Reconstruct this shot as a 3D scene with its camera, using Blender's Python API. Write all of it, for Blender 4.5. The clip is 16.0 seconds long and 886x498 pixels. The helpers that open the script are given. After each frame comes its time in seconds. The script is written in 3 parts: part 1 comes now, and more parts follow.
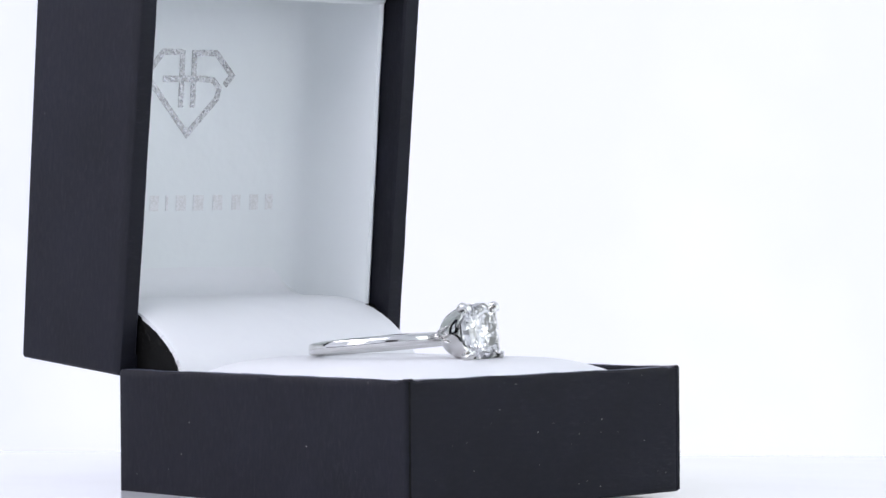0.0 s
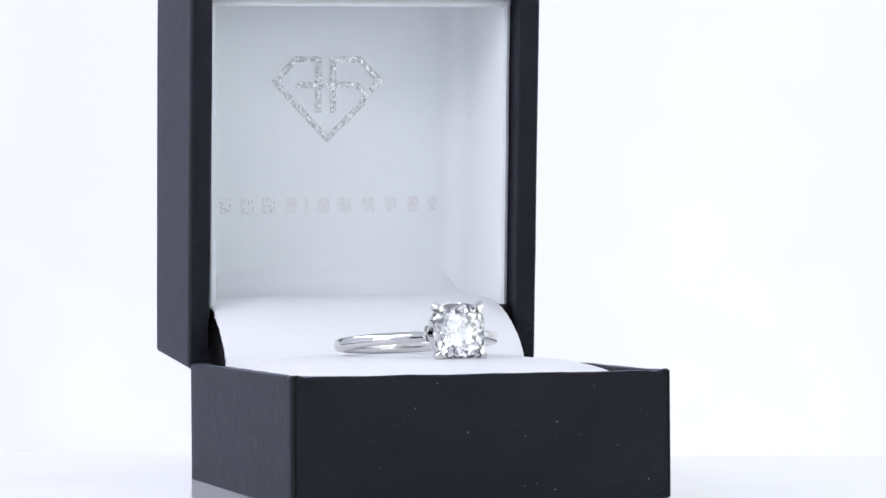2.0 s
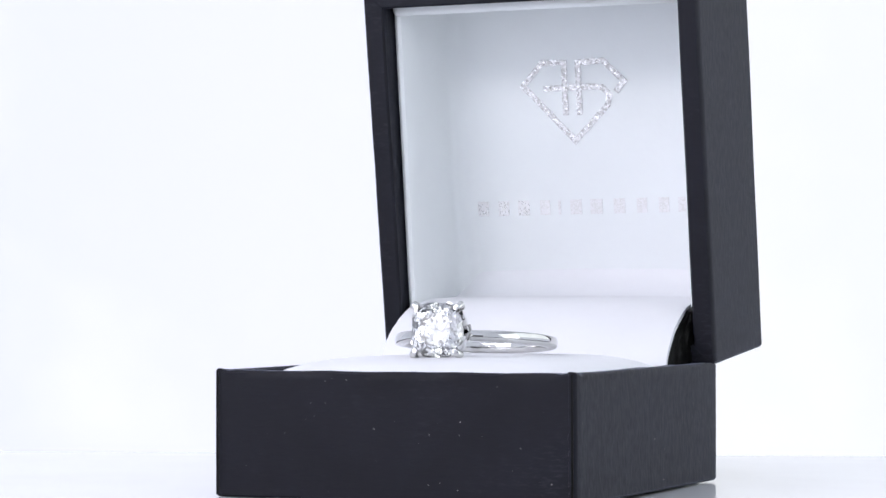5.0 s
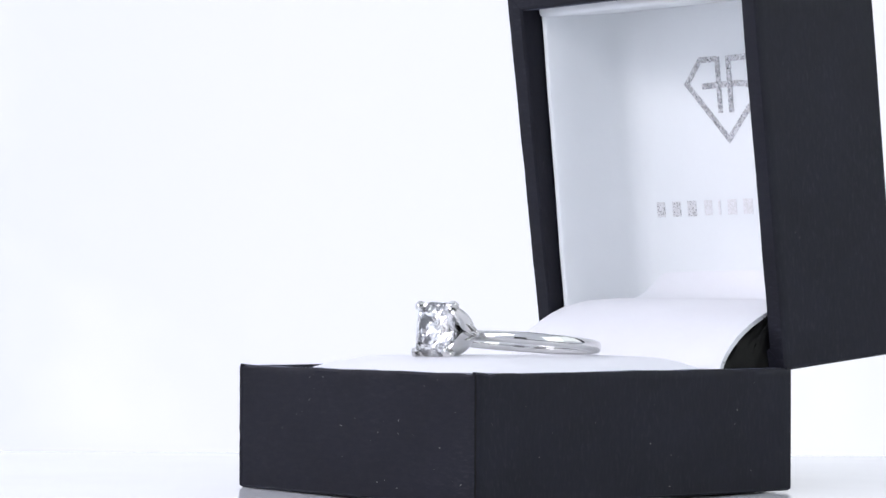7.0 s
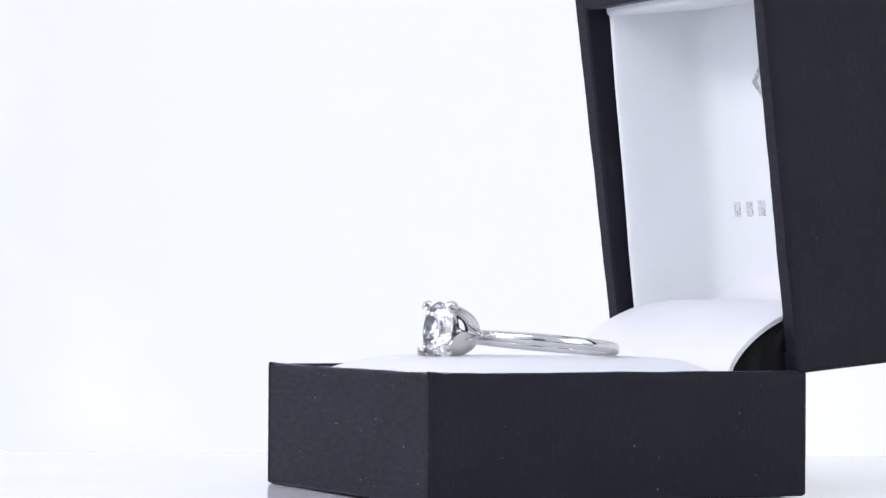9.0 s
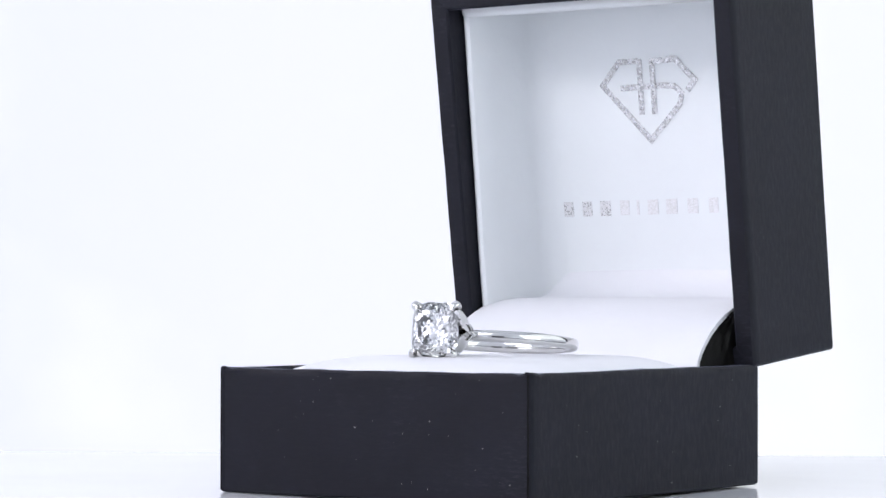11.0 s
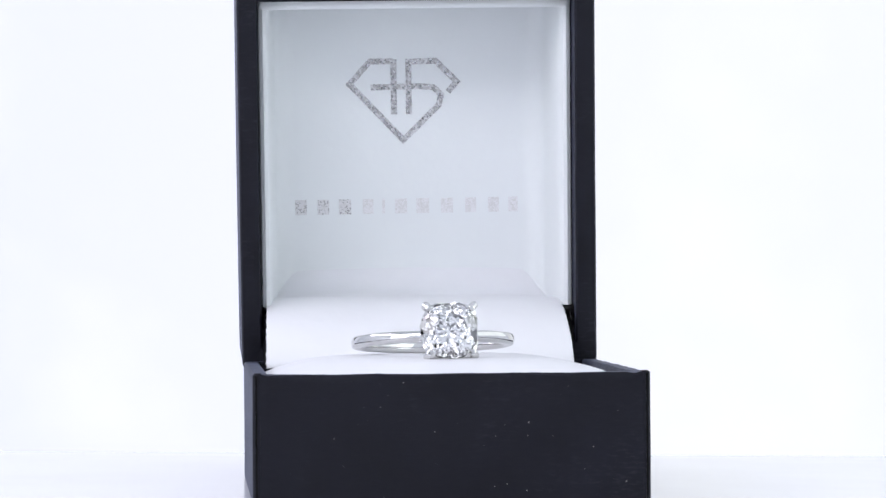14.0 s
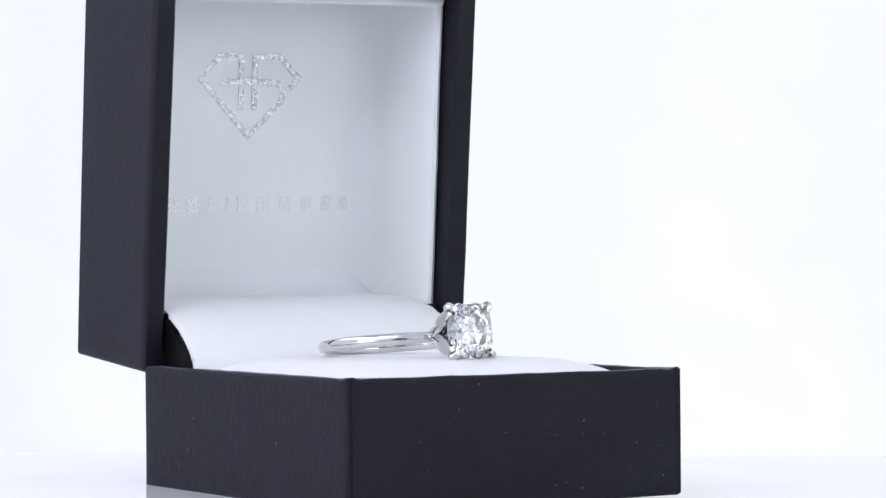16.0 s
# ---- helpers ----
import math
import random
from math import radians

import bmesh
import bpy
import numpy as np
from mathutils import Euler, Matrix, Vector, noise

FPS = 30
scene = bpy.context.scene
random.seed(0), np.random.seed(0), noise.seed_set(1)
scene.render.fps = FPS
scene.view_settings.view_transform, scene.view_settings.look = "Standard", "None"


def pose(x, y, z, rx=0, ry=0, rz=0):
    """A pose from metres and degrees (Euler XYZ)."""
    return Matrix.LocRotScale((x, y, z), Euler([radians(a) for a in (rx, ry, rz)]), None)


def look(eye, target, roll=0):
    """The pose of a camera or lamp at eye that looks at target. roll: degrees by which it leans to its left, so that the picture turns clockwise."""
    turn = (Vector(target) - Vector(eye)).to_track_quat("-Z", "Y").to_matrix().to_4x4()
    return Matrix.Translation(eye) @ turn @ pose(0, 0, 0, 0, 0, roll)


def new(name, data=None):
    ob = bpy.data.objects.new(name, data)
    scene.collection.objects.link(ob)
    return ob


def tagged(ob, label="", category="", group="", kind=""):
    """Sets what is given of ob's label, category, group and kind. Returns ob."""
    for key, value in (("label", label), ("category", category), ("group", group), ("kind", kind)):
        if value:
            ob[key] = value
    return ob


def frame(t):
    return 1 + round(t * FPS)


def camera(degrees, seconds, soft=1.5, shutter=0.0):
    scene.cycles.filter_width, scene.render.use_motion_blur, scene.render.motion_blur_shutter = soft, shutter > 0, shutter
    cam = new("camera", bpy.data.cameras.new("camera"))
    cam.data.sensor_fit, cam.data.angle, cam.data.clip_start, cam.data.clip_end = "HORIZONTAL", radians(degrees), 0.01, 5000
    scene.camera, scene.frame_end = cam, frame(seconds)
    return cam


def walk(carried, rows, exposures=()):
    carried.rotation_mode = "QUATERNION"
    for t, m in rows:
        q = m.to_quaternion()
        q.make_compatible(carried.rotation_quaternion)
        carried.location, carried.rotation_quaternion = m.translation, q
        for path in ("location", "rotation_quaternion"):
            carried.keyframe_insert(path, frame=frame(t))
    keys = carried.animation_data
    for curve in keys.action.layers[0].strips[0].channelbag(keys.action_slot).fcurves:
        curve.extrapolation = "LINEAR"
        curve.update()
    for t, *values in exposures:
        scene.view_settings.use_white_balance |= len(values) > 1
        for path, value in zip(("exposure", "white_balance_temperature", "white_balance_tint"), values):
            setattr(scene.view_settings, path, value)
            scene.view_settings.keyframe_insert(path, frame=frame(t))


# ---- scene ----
# ---- camera: stands still before the turning box ----
MM = 0.001
EYE = Vector((-0.00514, -0.4176, 0.03302))
cam = camera(15.86, 16.0, soft=1.5)
STILL = look(EYE, EYE + Vector((0, 1, -0.00226)), 0.333)
walk(cam, [(0, STILL), (16.0, STILL)])

# the turn of the box: one steady speed, there and back again
TURN_START, TURN_SPEED, TURN_BACK = 44.69, 13.598, 8.4715
AXIS = (0.00509, 0.01743)


def yaw_at(t):
    return TURN_START - TURN_SPEED * (t if t < TURN_BACK else 2 * TURN_BACK - t)


def turned(t):
    tilt = Matrix.Rotation(-0.0115, 4, "Y") @ Matrix.Rotation(-0.0063, 4, "X")
    return pose(0, 0, 0, 0, 0, yaw_at(t)) @ tilt @ Matrix.Translation((-AXIS[0], -AXIS[1], 0))


TIMES = [i * 0.5 for i in range(17)] + [8.3, 8.4, 8.4667, 8.5333, 8.6] + [9 + i * 0.5 for i in range(15)]


# ---- light ----
world = bpy.data.worlds.new("studio_air")
scene.world = world
world.use_nodes = True
world.node_tree.nodes["Background"].inputs[0].default_value = (0.75, 0.8, 0.9, 1)
world.node_tree.nodes["Background"].inputs[1].default_value = 0.05


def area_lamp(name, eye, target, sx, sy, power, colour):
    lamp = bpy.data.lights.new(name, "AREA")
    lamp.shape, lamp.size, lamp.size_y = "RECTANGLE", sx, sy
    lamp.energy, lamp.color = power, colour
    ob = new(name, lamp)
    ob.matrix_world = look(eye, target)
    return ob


area_lamp("softbox_top", (0, 0.02, 0.52), (0, 0.021, 0), 0.5, 0.45, 0.12, (0.95, 0.94, 1.0))
area_lamp("softbox_left", (-0.46, -0.04, 0.33), (0, 0.02, 0.03), 0.55, 0.1, 1.05, (0.985, 0.9, 1.0))
area_lamp("softbox_right", (0.46, 0.03, 0.23), (0, 0.02, 0.03), 0.72, 0.4, 0.62, (0.94, 1.0, 0.91))
area_lamp("softbox_front", (-0.17, -0.34, 0.275), (0, 0, 0.03), 0.5, 0.08, 0.9, (0.96, 0.95, 1.0))
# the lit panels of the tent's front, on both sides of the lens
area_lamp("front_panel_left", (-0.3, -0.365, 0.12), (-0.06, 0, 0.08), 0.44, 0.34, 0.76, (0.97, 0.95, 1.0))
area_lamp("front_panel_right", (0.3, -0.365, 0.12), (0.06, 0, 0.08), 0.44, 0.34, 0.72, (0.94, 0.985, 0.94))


# ---- materials ----
def node_material(name):
    m = bpy.data.materials.new(name)
    m.use_nodes = True
    return m, m.node_tree, m.node_tree.nodes["Principled BSDF"]


def link(nt, a, b):
    nt.links.new(a, b)


def coords(nt, scale=(1, 1, 1)):
    tc = nt.nodes.new("ShaderNodeTexCoord")
    mp = nt.nodes.new("ShaderNodeMapping")
    mp.inputs["Scale"].default_value = scale
    link(nt, tc.outputs["Object"], mp.inputs[0])
    return mp.outputs[0]


def noise_tex(nt, scale, detail=4, stretch=(1, 1, 1), rough=0.55):
    n = nt.nodes.new("ShaderNodeTexNoise")
    n.inputs["Scale"].default_value = scale
    n.inputs["Detail"].default_value = detail
    n.inputs["Roughness"].default_value = rough
    link(nt, coords(nt, stretch), n.inputs["Vector"])
    return n.outputs[0]


def ramp(nt, source, stops):
    r = nt.nodes.new("ShaderNodeValToRGB")
    r.color_ramp.elements[0].position, r.color_ramp.elements[0].color = stops[0]
    r.color_ramp.elements[1].position, r.color_ramp.elements[1].color = stops[1]
    for pos, col in stops[2:]:
        r.color_ramp.elements.new(pos).color = col
    link(nt, source, r.inputs[0])
    return r.outputs[0]


def mix(nt, a, b, fac, kind="MIX"):
    n = nt.nodes.new("ShaderNodeMix")
    n.data_type, n.blend_type = "RGBA", kind
    for value, slot in ((fac, 0), (a, 6), (b, 7)):
        if hasattr(value, "is_linked"):
            link(nt, value, n.inputs[slot])
        else:
            n.inputs[slot].default_value = value
    return n.outputs[2]


def bump(nt, height, strength, distance, bsdf, after=None):
    b = nt.nodes.new("ShaderNodeBump")
    b.inputs["Strength"].default_value, b.inputs["Distance"].default_value = strength, distance
    link(nt, height, b.inputs["Height"])
    if after is not None:
        link(nt, after, b.inputs["Normal"])
    link(nt, b.outputs[0], bsdf.inputs["Normal"])
    return b.outputs[0]


def grey(v, b=None):
    return (v, v, v if b is None else b, 1)


def navy_paper():
    """Near-black blue wrapping paper with fine crossed fibres, rubbed patches and lint."""
    m, nt, p = node_material("navy_paper")
    up = noise_tex(nt, 1000, 4, (1.7, 1.7, 0.6), 0.7)
    across = noise_tex(nt, 900, 4, (0.5, 0.6, 1.7), 0.7)
    cloud = noise_tex(nt, 95, 4)
    tone = ramp(nt, cloud, [(0.3, (0.0046, 0.005, 0.009, 1)), (0.75, (0.0074, 0.008, 0.0142, 1))])
    # the grain stands upright and rubbed on the side faces
    tc = nt.nodes.new("ShaderNodeTexCoord")
    sep = nt.nodes.new("ShaderNodeSeparateXYZ")
    link(nt, tc.outputs["Normal"], sep.inputs[0])
    size = nt.nodes.new("ShaderNodeMath")
    size.operation = "ABSOLUTE"
    link(nt, sep.outputs["X"], size.inputs[0])
    fibre = mix(nt, across, up, ramp(nt, size.outputs[0], [(0.2, grey(0.12)), (0.8, grey(0.88))]))
    tone = mix(nt, tone, (0.036, 0.038, 0.052, 1), ramp(nt, fibre, [(0.57, grey(0)), (0.8, grey(0.28))]))
    sides = ramp(nt, size.outputs[0], [(0.5, grey(0)), (0.9, grey(1))])
    grain = noise_tex(nt, 1300, 4, (1.8, 1.8, 0.5), 0.7)
    worn = mix(nt, ramp(nt, grain, [(0.52, grey(0)), (0.74, grey(1))]), ramp(nt, noise_tex(nt, 130, 5), [(0.35, grey(0.15)), (0.65, grey(1))]), 1.0, "MULTIPLY")
    worn = mix(nt, worn, sides, 1.0, "MULTIPLY")
    tone = mix(nt, tone, (0.0165, 0.017, 0.024, 1), worn)
    # and lies level on the front and back
    fronts = ramp(nt, size.outputs[0], [(0.1, grey(1)), (0.5, grey(0))])
    level = noise_tex(nt, 1200, 4, (0.45, 0.6, 1.8), 0.7)
    scuffs = mix(nt, ramp(nt, level, [(0.5, grey(0)), (0.7, grey(1))]), ramp(nt, noise_tex(nt, 70, 4), [(0.48, grey(0)), (0.66, grey(1))]), 1.0, "MULTIPLY")
    scuffs = mix(nt, scuffs, fronts, 1.0, "MULTIPLY")
    tone = mix(nt, tone, (0.02, 0.0205, 0.029, 1), scuffs)
    rub = ramp(nt, noise_tex(nt, 160, 5), [(0.6, grey(0)), (0.78, grey(0.55))])
    dots = nt.nodes.new("ShaderNodeTexVoronoi")
    dots.inputs["Scale"].default_value = 420
    link(nt, coords(nt, (1, 1, 0.8)), dots.inputs["Vector"])
    lint = ramp(nt, dots.outputs["Distance"], [(0.03, grey(1)), (0.075, grey(0))])
    lint = mix(nt, lint, rub, 1.0, "MULTIPLY")
    tone = mix(nt, tone, (0.35, 0.35, 0.38, 1), lint)
    link(nt, tone, p.inputs["Base Color"])
    link(nt, ramp(nt, fibre, [(0.35, grey(0.5)), (0.7, grey(0.66))]), p.inputs["Roughness"])
    p.inputs["Specular IOR Level"].default_value = 0.2
    p.inputs["Sheen Weight"].default_value = 0.21
    p.inputs["Sheen Roughness"].default_value = 0.26
    p.inputs["Sheen Tint"].default_value = (0.6, 0.67, 1.0, 1)
    bump(nt, fibre, 0.4, 0.0001, p)
    return m


def dark_inside():
    m, nt, p = node_material("black_board")
    link(nt, ramp(nt, noise_tex(nt, 300), [(0.3, grey(0.002)), (0.8, grey(0.006))]), p.inputs["Base Color"])
    p.inputs["Roughness"].default_value = 0.34
    p.inputs["Specular IOR Level"].default_value = 0.1
    bump(nt, noise_tex(nt, 180, 4), 0.6, 0.0006, p)
    return m


def white_leatherette(name, tone):
    """Smooth pale lining with a faint grain and soft unevenness."""
    m, nt, p = node_material(name)
    cloud = noise_tex(nt, 60, 4)
    low, high = [c * 0.965 for c in tone], tone
    link(nt, ramp(nt, cloud, [(0.3, (*low, 1)), (0.7, (*high, 1))]), p.inputs["Base Color"])
    p.inputs["Roughness"].default_value = 0.5
    p.inputs["Specular IOR Level"].default_value = 0.3
    first = bump(nt, noise_tex(nt, 130, 3), 0.25, 0.0008, p)
    bump(nt, noise_tex(nt, 2600, 2), 0.16, 0.00005, p, first)
    return m


def white_gold():
    m, nt, p = node_material("polished_white_gold")
    link(nt, ramp(nt, noise_tex(nt, 500, 3), [(0.3, (0.63, 0.625, 0.615, 1)), (0.7, (0.69, 0.685, 0.675, 1))]), p.inputs["Base Color"])
    p.inputs["Metallic"].default_value = 1.0
    link(nt, ramp(nt, noise_tex(nt, 3000, 4), [(0.3, grey(0.025)), (0.75, grey(0.07))]), p.inputs["Roughness"])
    return m


def diamond_material():
    m, nt, p = node_material("diamond")
    p.inputs["Base Color"].default_value = (1, 1, 1, 1)
    p.inputs["Roughness"].default_value = 0.0
    p.inputs["IOR"].default_value = 2.4
    p.inputs["Transmission Weight"].default_value = 1.0
    return m


def foil(name, tone, rough, glitter, cell=4600, relief=0.3, metal=0.9):
    """Pressed silver foil: small crinkled cells, each with its own glint."""
    m, nt, p = node_material(name)
    v = nt.nodes.new("ShaderNodeTexVoronoi")
    v.inputs["Scale"].default_value = cell
    link(nt, coords(nt), v.inputs["Vector"])
    sep = nt.nodes.new("ShaderNodeSeparateColor")
    link(nt, v.outputs["Color"], sep.inputs[0])
    link(nt, ramp(nt, sep.outputs[0], [(0.1, grey(tone * (1 - glitter))), (0.8, grey(tone, min(1, tone * 1.03)))]), p.inputs["Base Color"])
    p.inputs["Metallic"].default_value = metal
    link(nt, ramp(nt, sep.outputs[1], [(0.2, grey(rough)), (0.9, grey(rough * 2.2))]), p.inputs["Roughness"])
    bump(nt, v.outputs["Distance"], relief, 0.00006 * 4600 / cell, p)
    return m


def acrylic():
    """White glossy acrylic table top with faint wipe marks."""
    m, nt, p = node_material("white_acrylic")
    link(nt, ramp(nt, noise_tex(nt, 14, 4), [(0.3, (0.81, 0.83, 0.87, 1)), (0.7, (0.825, 0.845, 0.88, 1))]), p.inputs["Base Color"])
    link(nt, ramp(nt, noise_tex(nt, 40, 4), [(0.3, grey(0.1)), (0.7, grey(0.12))]), p.inputs["Roughness"])
    p.inputs["Specular IOR Level"].default_value = 0.25
    return m


def fabric():
    m, nt, p = node_material("white_tent_fabric")
    link(nt, ramp(nt, noise_tex(nt, 9, 4), [(0.3, (0.74, 0.77, 0.82, 1)), (0.7, (0.82, 0.84, 0.87, 1))]), p.inputs["Base Color"])
    p.inputs["Roughness"].default_value = 0.9
    bump(nt, noise_tex(nt, 1200, 2), 0.2, 0.0003, p)
    return m


def backdrop_glow():
    """Bright sheet: its backlight, sideways tint and soft uneven patches are painted into the emission."""
    m, nt, p = node_material("backlit_sheet")
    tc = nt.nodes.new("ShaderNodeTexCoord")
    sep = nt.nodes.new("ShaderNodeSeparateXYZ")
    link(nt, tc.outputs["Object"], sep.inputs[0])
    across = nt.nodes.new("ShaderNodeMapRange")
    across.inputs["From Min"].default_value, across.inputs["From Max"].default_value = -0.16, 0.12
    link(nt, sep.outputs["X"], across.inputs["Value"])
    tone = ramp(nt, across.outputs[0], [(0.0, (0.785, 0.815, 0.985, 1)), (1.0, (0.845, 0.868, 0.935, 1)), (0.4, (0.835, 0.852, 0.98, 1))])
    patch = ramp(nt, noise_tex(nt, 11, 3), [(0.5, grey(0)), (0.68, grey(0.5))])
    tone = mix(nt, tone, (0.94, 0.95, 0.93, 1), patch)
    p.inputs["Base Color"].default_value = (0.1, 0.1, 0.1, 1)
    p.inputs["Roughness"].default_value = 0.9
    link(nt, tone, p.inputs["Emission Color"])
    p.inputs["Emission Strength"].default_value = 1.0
    return m


def dim_paint():
    m, nt, p = node_material("grey_room_paint")
    link(nt, ramp(nt, noise_tex(nt, 3, 4), [(0.3, grey(0.12)), (0.7, grey(0.15))]), p.inputs["Base Color"])
    p.inputs["Roughness"].default_value = 0.8
    return m


def lint_material():
    m, nt, p = node_material("lint")
    link(nt, ramp(nt, noise_tex(nt, 200), [(0.3, grey(0.12)), (0.7, grey(0.34))]), p.inputs["Base Color"])
    p.inputs["Roughness"].default_value = 0.9
    return m


PAPER, INSIDE, LINT = navy_paper(), dark_inside(), lint_material()
LINING, CUSHION = white_leatherette("pale_lining", (0.805, 0.835, 0.85)), white_leatherette("white_cushion_cover", (0.79, 0.8, 0.83))
GOLD, DIAMOND = white_gold(), diamond_material()
FOIL, PALE_FOIL, GREY_FOIL = foil("silver_foil", 0.66, 0.24, 0.42, 3500, 0.35, 0.75), foil("pale_foil", 0.8, 0.3, 0.12, metal=0.35), foil("grey_foil", 0.72, 0.26, 0.1, relief=0.15, metal=0.45)
ACRYLIC, FABRIC, GLOW, DIM = acrylic(), fabric(), backdrop_glow(), dim_paint()


# ---- building helpers ----
def part(name, bm, material, parent=None, label="", smooth=None):
    me = bpy.data.meshes.new(name)
    bmesh.ops.recalc_face_normals(bm, faces=bm.faces)
    if smooth is not None:
        for f in bm.faces:
            f.smooth = True
        for e in bm.edges:
            if len(e.link_faces) == 2 and e.calc_face_angle(0) > radians(smooth):
                e.smooth = False
    bm.to_mesh(me)
    bm.free()
    me.materials.append(material)
    ob = new(name, me)
    ob.parent = parent
    if label:
        ob["label"] = label
    return ob


def block(bm, x0, x1, y0, y1, z0, z1, bevel=0.0, segments=2):
    """A bevelled box, in metres."""
    made = bmesh.ops.create_cube(bm, size=1)["verts"]
    for v in made:
        v.co = Vector(((x0 + x1) / 2 + v.co.x * (x1 - x0), (y0 + y1) / 2 + v.co.y * (y1 - y0), (z0 + z1) / 2 + v.co.z * (z1 - z0)))
    if bevel:
        edges = list({e for v in made for e in v.link_edges})
        bmesh.ops.bevel(bm, geom=edges, offset=bevel, segments=segments, profile=0.5, affect="EDGES")


def rounded_loop(x0, x1, y0, y1, r, per_side=40, arc=5):
    """Points round a rectangle with rounded corners."""
    out = []
    corners = ((x1 - r, y0 + r, -90), (x1 - r, y1 - r, 0), (x0 + r, y1 - r, 90), (x0 + r, y0 + r, 180))
    for i, (cx, cy, a) in enumerate(corners):
        ring = [(cx + r * math.cos(radians(a + 90 * k / arc)), cy + r * math.sin(radians(a + 90 * k / arc))) for k in range(arc + 1)]
        out += ring
        nx, ny, na = corners[(i + 1) % 4]
        nxt = (nx + r * math.cos(radians(na)), ny + r * math.sin(radians(na)))
        for k in range(1, per_side):
            f = k / per_side
            out.append((ring[-1][0] * (1 - f) + nxt[0] * f, ring[-1][1] * (1 - f) + nxt[1] * f))
    return out


def skin(bm, loops, cap_first=True, cap_last=True, closed=True):
    """Joins loops of equal length by quads."""
    rows = [[bm.verts.new(p) for p in loop] for loop in loops]
    n = len(rows[0])
    for a, b in zip(rows, rows[1:]):
        for i in range(n if closed else n - 1):
            j = (i + 1) % n
            bm.faces.new((a[i], a[j], b[j], b[i]))
    if cap_first:
        bm.faces.new(rows[0][::-1])
    if cap_last:
        bm.faces.new(rows[-1])
    return rows


def tray(width, length, height, wall, wobble, seed, taper=0.0, tuck=0.0):
    """An open box of wrapped board, in its own space: open upwards, x across, y along, with slightly uneven rims."""
    bm = bmesh.new()
    x, r = width / 2, 0.0006
    steps = [(0.0, 0.0003), (0.0, 0.0), (0.0003, 0.0), (0.5, 0), (0.93, 0), ("rim", 0.0), ("rim", 0.00025), ("rim", wall - 0.0003), ("rim", wall), (0.9, wall), ("floor", wall)]
    loops = []
    for k, (z, inset) in enumerate(steps):
        if z == "rim":
            zz = height - (0.0003 if inset in (0.0, wall) else 0)
        elif z == "floor":
            zz = 0.0016
        elif k < 3:
            zz = 0.0 if k == 0 else 0.0003
        else:
            zz = height * z
        pts = rounded_loop(-x + inset, x - inset, inset, length - inset, max(r - inset * 0.3, 0.0002))
        loop = []
        for px, py in pts:
            n = noise.noise(Vector((px * 160 + seed, py * 160, 0))) + 0.5 * noise.noise(Vector((px * 700, py * 700 + seed, 3)))
            bow = noise.noise(Vector((px * 60, py * 60, zz * 90 + seed)))
            side = 1 if inset < wall / 2 else -1
            along = py / length
            lift = taper * (along + 0.32 * (1 - along) * (1 + px / x) - 0.1 * along * (1 - px / x)) * max(0.0, (zz - 0.0017)) / height
            if z == "rim":
                corner = math.hypot(abs(px) - x, py)
                lift += wobble * n + tuck * math.exp(-((corner / 0.0011) ** 2)) - 0.5 * tuck * math.exp(-(((corner - 0.0021) / 0.0005) ** 2))
            loop.append((px + side * (0.00006 * bow) * (1 if px > 0 else -1), py, zz + lift))
        loops.append(loop)
    skin(bm, loops)
    return bm


# ---- the place: a table inside an added, unseen white tent, in an unseen dim room ----
def slab(name, x0, x1, y0, y1, z0, z1, material, label, category, bevel=0.0):
    bm = bmesh.new()
    block(bm, x0, x1, y0, y1, z0, z1, bevel)
    return tagged(part(name, bm, material), label, category, kind="structure")


GROUND = -0.0003
slab("table_top", -0.45, 0.45, -0.185, 0.083, GROUND - 0.012, GROUND, ACRYLIC, "glossy white acrylic table top under the ring box", "table top", 0.0008)
slab("table_base", -0.6, 0.6, -0.185, 0.62, -0.1, -0.05, FABRIC, "unseen white base, added to bounce light", "table")
# added reflectors out of view; the gap between them darkens the foil
slab("bounce_floor_left", -0.52, -0.1, -0.38, -0.186, -0.06, -0.05, FABRIC, "unseen white fabric floor, added to brighten the stone", "tent floor")
slab("bounce_floor_right", 0.1, 0.52, -0.38, -0.186, -0.06, -0.05, FABRIC, "unseen white fabric floor, added to brighten the stone", "tent floor")
slab("wall_left", -0.53, -0.52, -0.45, 0.5, -0.05, 0.6, FABRIC, "unseen white fabric side, added to bounce light", "tent wall")
slab("wall_right", 0.52, 0.53, -0.45, 0.5, -0.05, 0.6, FABRIC, "unseen white fabric side, added to bounce light", "tent wall")
slab("ceiling", -0.53, 0.53, -0.45, 0.5, 0.6, 0.61, FABRIC, "unseen white fabric top, added to bounce light", "tent top")
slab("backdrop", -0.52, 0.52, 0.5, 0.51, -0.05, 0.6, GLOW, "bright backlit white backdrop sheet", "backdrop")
bm = bmesh.new()
for x0, x1, z0, z1 in ((-0.53, -0.06, -0.1, 0.6), (0.06, 0.53, -0.1, 0.6), (-0.06, 0.06, 0.09, 0.6)):
    block(bm, x0, x1, -0.39, -0.38, z0, z1)
tagged(part("wall_front", bm, FABRIC), "unseen white fabric front with a lens opening, added to bounce light", "tent wall", kind="structure")
# plain room out of view, kept dark for what metal and foil mirror
slab("floor", -1.0, 1.0, -1.5, 0.9, -0.84, -0.8, DIM, "grey studio floor", "floor")
slab("wall_behind", -1.0, 1.0, -1.6, -1.5, -0.8, 1.1, DIM, "grey studio wall behind the camera", "wall")
